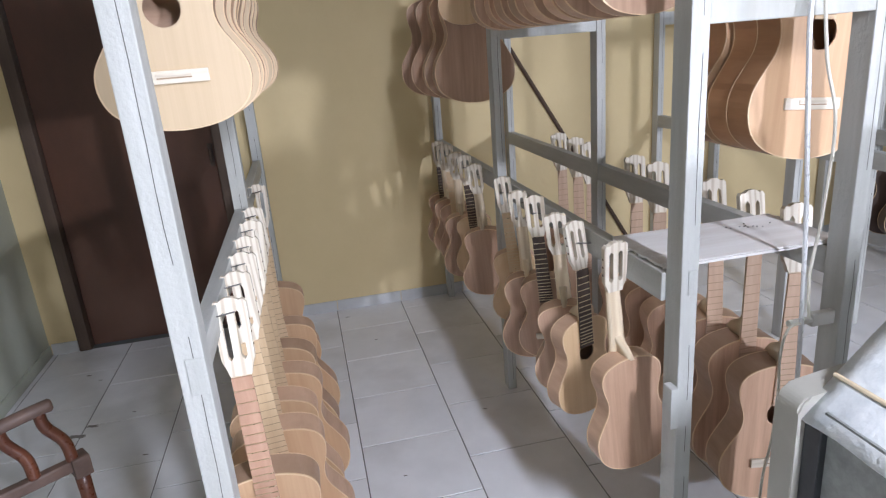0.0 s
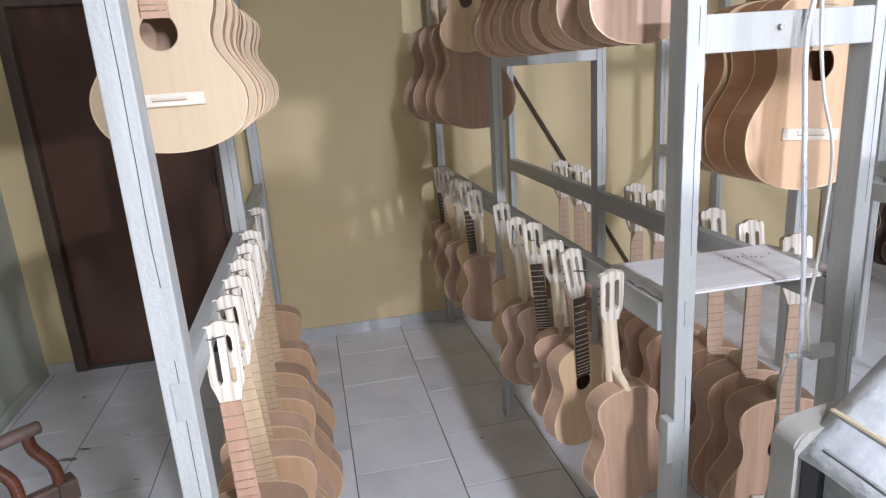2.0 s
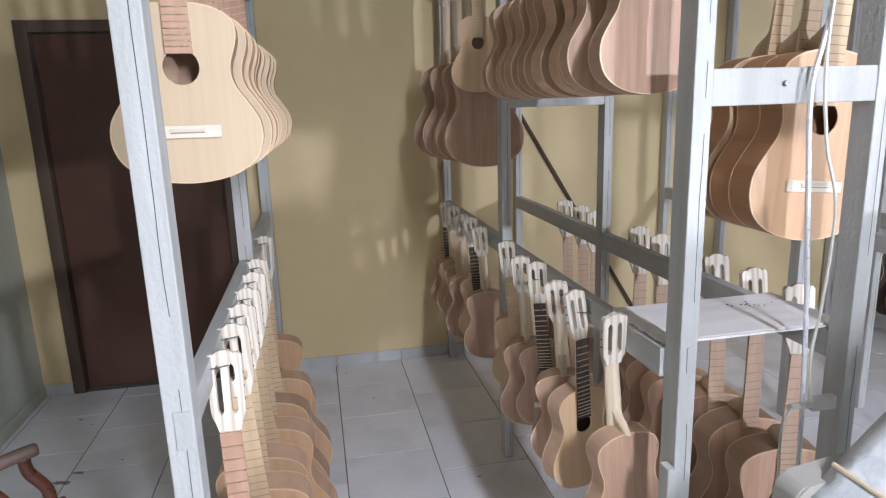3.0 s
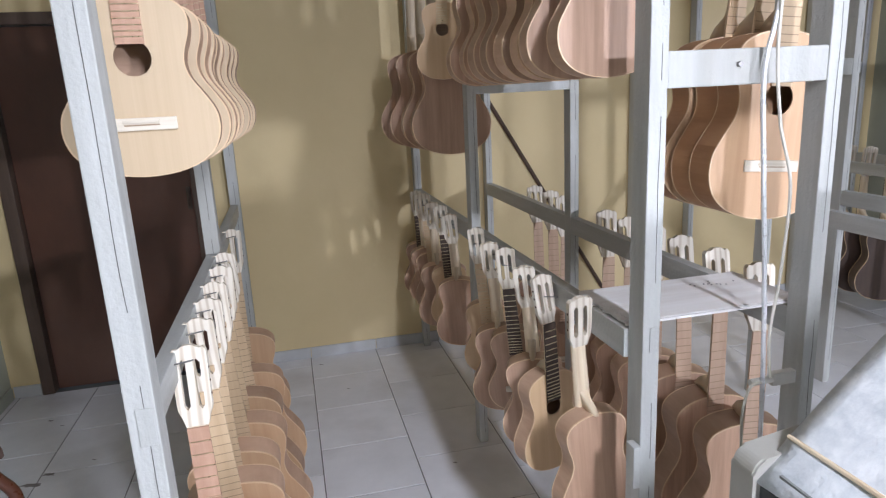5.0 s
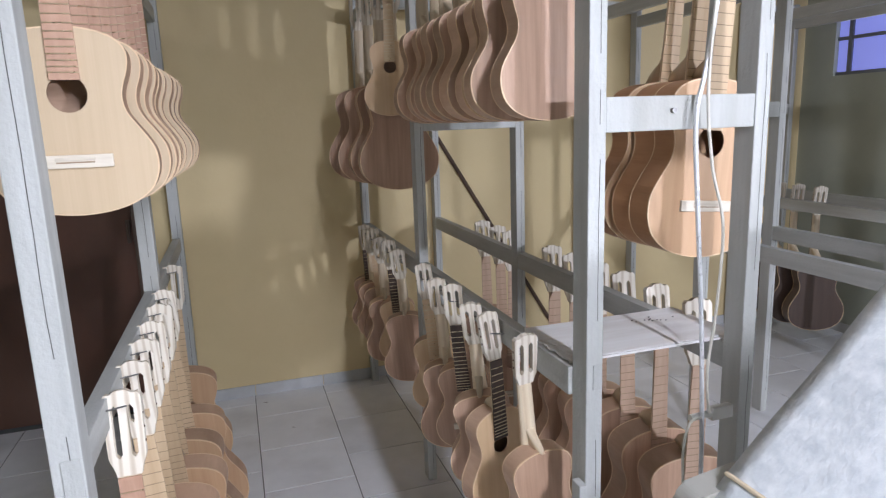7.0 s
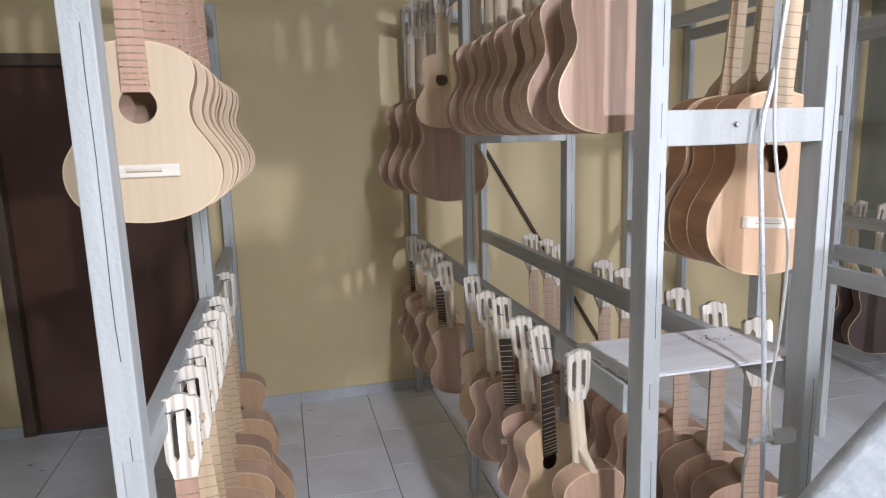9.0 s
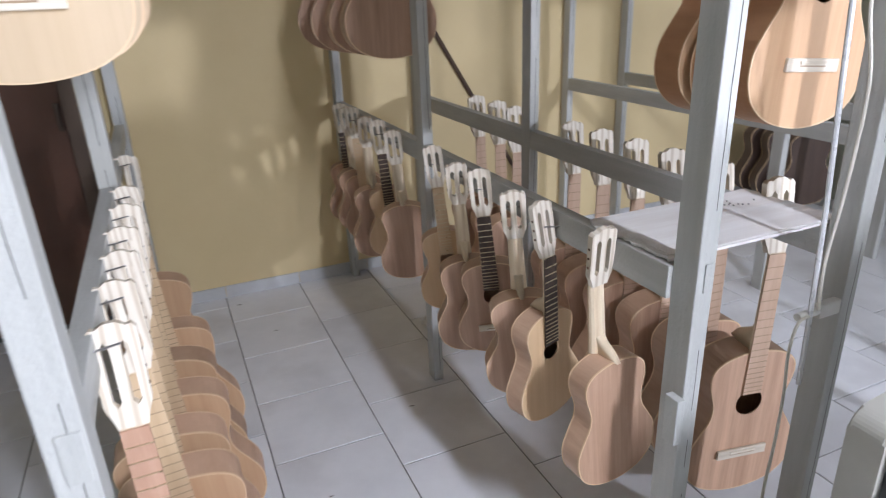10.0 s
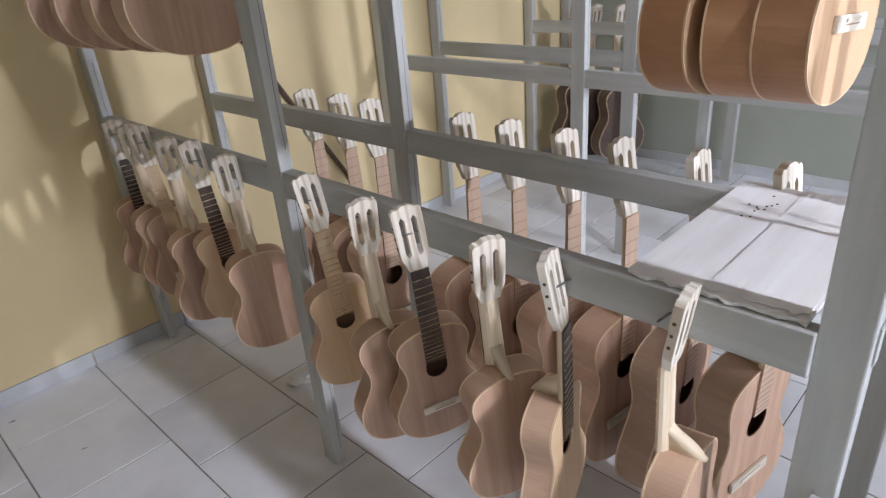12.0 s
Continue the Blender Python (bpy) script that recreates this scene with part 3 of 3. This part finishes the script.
for i in range(9):
    hang(F_spruce, -0.246 + 0.0036 * i, 1.50 + 0.135 * i, 2.301, rng.uniform(-2, 2), 0, rng.uniform(-0.6, 0.6))
nails(rackB, -0.264, [1.50 + 0.135 * i for i in range(8)], 2.215, 1)
# dark guitars on the far rack
for y in (3.28, 3.46, 3.62):
    hang(F_dark, 3.74, y, 1.11, 180 + rng.uniform(-24, -14), 0, 0)

# ---- things on and about the rack ----
rng = random.Random(11)


def veneer_sheet(x0, x1, y0, y1, z, thick, seed):
    """A thin board with a torn edge."""
    r = random.Random(seed)
    bm = bmesh.new()
    n = 22
    a = [(x0 + 0.012 * r.random(), y0 + (y1 - y0) * k / n) for k in range(n + 1)]
    b = [(x1 - 0.012 * r.random(), y0 + (y1 - y0) * k / n) for k in range(n + 1)]
    up, lowv = [], []
    for (xa, ya), (xb, yb) in zip(a, b):
        ridge = [xa + (xb - xa) * j / 6 for j in range(7)]
        zs = [z + thick + 0.0012 * r.random() * (j in (0, 6)) for j in range(7)]
        up.append([bm.verts.new((x, ya, zz)) for x, zz in zip(ridge, zs)])
        lowv.append([bm.verts.new((x, ya, zz - thick)) for x, zz in zip(ridge, zs)])
    for g, flip in ((up, 0), (lowv, 1)):
        for i in range(n):
            for j in range(6):
                bm.faces.new((g[i][j], g[i][j + 1], g[i + 1][j + 1], g[i + 1][j]))
    for i in range(n):
        bm.faces.new((up[i][0], up[i + 1][0], lowv[i + 1][0], lowv[i][0]))
        bm.faces.new((up[i][6], up[i + 1][6], lowv[i + 1][6], lowv[i][6]))
    for j in range(6):
        bm.faces.new((up[0][j], up[0][j + 1], lowv[0][j + 1], lowv[0][j]))
        bm.faces.new((up[n][j], up[n][j + 1], lowv[n][j + 1], lowv[n][j]))
    return bm


board = tagged(part("veneer_board", veneer_sheet(0.786, 1.30, 1.30, 1.575, 1.0225, 0.006, 1), M["veneer"]), "whitish rough veneer board lying across the rack rails", "board")
tagged(part("veneer_sheet", veneer_sheet(0.80, 1.29, 1.305, 1.45, 1.0297, 0.0015, 2), M["veneer"]), "torn whitish veneer sheet lying on the board", "board")

tube = rod_into(bmesh.new(), bend([(1.14, 1.205, 2.20), (1.075, 1.20, 1.75), (1.045, 1.198, 1.60), (1.06, 1.2, 1.40), (1.085, 1.2, 1.12), (1.10, 1.2, 0.86), (1.105, 1.2, 0.70)]), 0.0055, 8)
tagged(part("hanging_tube", tube, M["steel"]), "slim silvery tube hanging down the rack front", "tube")
tagged(part("hanging_cable", rod_into(bmesh.new(), bend([(1.12, 1.195, 2.20), (1.07, 1.192, 1.72), (1.085, 1.19, 1.50), (1.125, 1.19, 1.35), (1.118, 1.19, 1.15), (1.10, 1.19, 1.0), (1.115, 1.195, 0.885)]), 0.0038, 7), M["wire"]), "off-white electric cable hanging in a loose curve", "cable")
tagged(part("lower_cable", rod_into(bmesh.new(), bend([(1.10, 1.2, 0.872), (1.06, 1.195, 0.865), (1.04, 1.19, 0.80), (1.035, 1.18, 0.70), (1.02, 1.17, 0.58), (0.985, 1.15, 0.48), (0.97, 1.13, 0.30), (0.975, 1.12, 0.008)]), 0.0035, 7), M["wire"]), "off-white cable sagging from the switch box", "cable")
sw = thing("switch_box", "small white plastic switch box fixed to the rack post", "switch")
part("body", box((1.13, 1.2, 0.855), (1.195, 1.2195, 0.889), 0.004), M["plastic"], sw)
part("clamp", rod_into(bmesh.new(), [(1.07, 1.207, 0.872), (1.135, 1.209, 0.872)], 0.009, 10), M["plastic"], sw)

# ---- covered machine beside the walker ----
mc = thing("covered_machine", "grey workshop machine under a mottled grey-white cover", "machine")
prof = [(0.80, 0.0), (0.80, 0.83), (0.79, 0.84), (0.79, 0.90), (0.85, 0.945), (1.30, 1.385), (1.45, 1.385), (1.45, 0.0)]


def extrude_profile(pr, y0, y1):
    bm = bmesh.new()
    a, b = ([bm.verts.new((x, y, z)) for x, z in pr] for y in (y0, y1))
    for k in range(len(pr)):
        bm.faces.new((a[k], a[(k + 1) % len(pr)], b[(k + 1) % len(pr)], b[k]))
    bm.faces.new(a), bm.faces.new(b)
    return bm


bm = extrude_profile([(0.80, 0.0), (0.80, 0.93), (0.86, 0.93), (1.31, 1.37), (1.45, 1.37), (1.45, 0.0)], 0.1, 0.80)
part("body", bm, M["panel"], mc, "dusty grey sheet-metal side")
bm = bmesh.new()
nx, ny = 16, 20
gv = []
for lay in (0, 1):
    rows = []
    for i in range(nx + 1):
        s = i / nx
        row = []
        for j in range(ny + 1):
            y = 0.08 + 0.76 * j / ny
            if s < 0.12:
                q = s / 0.12
                x, z = 0.788 + 0.06 * q, 0.90 + 0.055 * q
            else:
                q = (s - 0.12) / 0.88
                x, z = 0.848 + 0.48 * q, 0.955 + 0.445 * q
            d = 0.010 * noise.noise(Vector((x * 7, y * 7, 3)))
            row.append(bm.verts.new((x - 0.007 * (1 - lay) + d * 0.6, y, z + 0.008 * (1 - lay) + d)))
        rows.append(row)
    gv.append(rows)
for rows in gv:
    for i in range(nx):
        for j in range(ny):
            bm.faces.new((rows[i][j], rows[i + 1][j], rows[i + 1][j + 1], rows[i][j + 1]))
for j in range(ny):
    for i in (0, nx):
        bm.faces.new((gv[0][i][j], gv[0][i][j + 1], gv[1][i][j + 1], gv[1][i][j]))
for i in range(nx):
    for j in (0, ny):
        bm.faces.new((gv[0][i][j], gv[0][i + 1][j], gv[1][i + 1][j], gv[1][i][j]))
part("cover", bm, M["cover"], mc, "mottled grey-white sheet cover", smooth=True)
part("corner_strip", box((0.786, 0.79, 0.0), (1.2, 0.828, 0.90), 0.004), M["black"], mc, "black corner strip")
cap = bmesh.new()
arc = [(0.772, 0.0), (0.772, 0.915)] + [(0.802 - 0.03 * math.cos(a), 0.915 + 0.03 * math.sin(a)) for a in [math.pi * k / 16 for k in range(1, 8)]] + [(0.82, 0.948), (0.90, 0.962), (1.0, 0.958), (1.15, 0.93), (1.15, 0.0)]
ca, cb = ([cap.verts.new((x, y, z)) for x, z in arc] for y in (0.828, 0.885))
for k in range(len(arc)):
    cap.faces.new((ca[k], ca[(k + 1) % len(arc)], cb[(k + 1) % len(arc)], cb[k]))
cap.faces.new(ca), cap.faces.new(cb)
bmesh.ops.bevel(cap, geom=[e for e in cap.edges if abs(e.verts[0].co.y - e.verts[1].co.y) < 1e-6], offset=0.004, segments=2, affect="EDGES")
part("end_cap", cap, M["cream"], mc, "cream end housing with rounded top")
st = rod_into(bmesh.new(), [(0.85, 0.84, 0.972), (0.848, 0.6, 0.975), (0.846, 0.3, 0.975)], 0.0045, 8)
tagged(part("wooden_stick", st, M["neck"]), "pale slim stick lying along the machine cover", "stick")

# ---- wooden chair by the green wall ----
ch = thing("wooden_chair", "old reddish-brown wooden chair with a low spindle back", "chair", at=pose(-0.90, 1.97, 0, 0, 0, 215))
# in the chair's own frame the back rail runs along +x and the seat reaches towards +y
part("arm_rail", rod_into(bmesh.new(), bend([(-0.03, 0, 0.61), (0.03, 0, 0.608), (0.2, 0.005, 0.60), (0.42, 0.0, 0.60), (0.62, 0.0, 0.61)], 5), [0.016] + [0.021] * 19 + [0.018], 12), M["dust"], ch, "dusty rounded arm rail", True)
for x in (0.01, 0.12, 0.33, 0.55):
    part("spindle", rod_into(bmesh.new(), bend([(x, 0, 0.60), (x - 0.008, -0.012, 0.54), (x - 0.045, 0.0, 0.47), (x - 0.05, 0.01, 0.40)]), [0.0185] * 24 + [0.015], 10), M["chair"], ch, "reddish varnished curved spindle", True)
part("side_rail", box((-0.05, -0.015, 0.365), (0.66, 0.02, 0.405), 0.008), M["dust"], ch)
part("corner_block", box((-0.085, -0.03, 0.34), (-0.03, 0.035, 0.412), 0.008), M["dust"], ch)
part("seat", box((0.36, 0.02, 0.37), (0.66, 0.46, 0.40), 0.01), M["dust"], ch, "dusty brown seat board")
for x, y in ((-0.055, 0.0), (0.62, 0.0), (0.62, 0.44), (0.38, 0.44)):
    part("leg", rod_into(bmesh.new(), [(x, y, 0.385), (x * 1.03, y, 0.18), (x * 1.06, y, 0.0)], [0.024, 0.021, 0.017], 10), M["chair"], ch, smooth=True)

# small litter on the floor under the rack
bm = bmesh.new()
bmesh.ops.create_icosphere(bm, subdivisions=3, radius=0.045)
for v in bm.verts:
    d = 1 + 0.45 * noise.noise(v.co * 38)
    v.co = Vector((0.985 + v.co.x * d * 1.5, 3.05 + v.co.y * d, max(0.001, 0.018 + v.co.z * d * 0.5)))
tagged(part("crumpled_wrapper", bm, M["plastic"]), "crumpled pale plastic wrapper on the floor", "litter")


def stain(x, y, r, squash, seed):
    """A thin irregular scuff on the tiles."""
    q = random.Random(seed)
    bm = bmesh.new()
    ring = []
    for k in range(22):
        a = 6.28318 * k / 22
        rr = r * q.uniform(0.45, 1.15)
        ring.append((x + rr * math.cos(a + squash), y + rr * math.sin(a) * 0.42))
    top = [bm.verts.new((px, py, 0.0008)) for px, py in ring]
    low = [bm.verts.new((px, py, 0.0001)) for px, py in ring]
    bm.faces.new(top)
    for k in range(22):
        bm.faces.new((top[k], top[(k + 1) % 22], low[(k + 1) % 22], low[k]))
    tagged(part("floor_stain", bm, M["stain"]), "small dark grey scuff on the floor tiles", "stain", "floor scuffs")


for i, (x, y, r) in enumerate(((-1.20, 2.86, 0.045), (-1.15, 2.93, 0.035), (-1.32, 3.5, 0.018), (-1.24, 3.42, 0.012), (-0.98, 3.0, 0.012), (0.11, 3.74, 0.014), (0.24, 3.35, 0.010), (0.62, 2.45, 0.012), (0.2, 2.1, 0.010), (-0.85, 2.6, 0.014))):
    stain(x, y, r, 0.5, i)
# pin holes in the veneer board, dark discs coloured as the shade inside
for i in range(11):
    q = random.Random(40 + i)
    hx, hy = 1.10 + q.uniform(0, 0.15), 1.475 + q.uniform(0, 0.05)
    part("pin_hole", rod_into(bmesh.new(), [(hx, hy, 1.0285), (hx, hy, 1.0302)], 0.0022, 6), M["crack"], board)

# ---- floor tiles and skirting ----
TS, GAP = 0.402, 0.0045


def tile_mesh(wx, wy):
    bm = box((-wx / 2, -wy / 2, -0.004), (wx / 2, wy / 2, 0.0))
    me = bpy.data.meshes.new("tile")
    for f in bm.faces:
        if f.normal.z > 0.9:
            bmesh.ops.bevel(bm, geom=list(f.edges), offset=0.0015, segments=1, affect="EDGES")
            break
    bm.to_mesh(me)
    bm.free()
    me.materials.append(M["tile"])
    return me


cache = {}
col = 0
TX = 0.412
x = 0.055 - TX * 5
while x < XR:
    y = 2.74 - TS * 15 + (TS / 2 if col % 2 == 0 else 0)
    while y < YF:
        xa, xb, ya, yb = max(x, XL), min(x + TX, XR), max(y, YB), min(y + TS, YF)
        if xb - xa > 0.02 and yb - ya > 0.02:
            key = (round(xb - xa - GAP, 4), round(yb - ya - GAP, 4))
            if key not in cache:
                cache[key] = tile_mesh(*key)
            t = new("tile", cache[key])
            t.location = ((xa + xb) / 2, (ya + yb) / 2, 0)
            t.parent = floor
        y += TS
    x += TX
    col += 1
sk = tagged(new("baseboard"), "row of grey-white skirting tiles along the yellow wall", "baseboard", kind="structure")
x = DX1
first = True
while x < XR:
    nx2 = 0.06 if first else x + TX
    first = False
    nx2 = min(nx2, XR)
    part("skirting_tile", box((x + 0.002, YF - 0.012, 0.0), (nx2 - 0.002, YF - 0.0005, 0.068), 0.0015), M["skirt"], sk)
    x = nx2

for xw, sgn, nm in ((XL, 1, "grey-green west wall"), (XR, -1, "grey-green east wall")):
    sk2 = tagged(new("baseboard"), "row of dirty skirting tiles along the " + nm, "baseboard", kind="structure")
    y = YB
    while y < YF - 0.03:
        y2 = min(y + TS, YF - 0.014)
        xs = sorted((xw + sgn * 0.0005, xw + sgn * 0.012))
        part("skirting_tile", box((xs[0], y + 0.002, 0.0), (xs[1], y2 - 0.002, 0.068), 0.0015), M["green" if sgn > 0 else "skirt"], sk2)
        y = y2
part("skirting_tile", box((XL + 0.014, YF - 0.012, 0.0), (DX0 - 0.004, YF - 0.0005, 0.068), 0.0015), M["skirt"], sk)
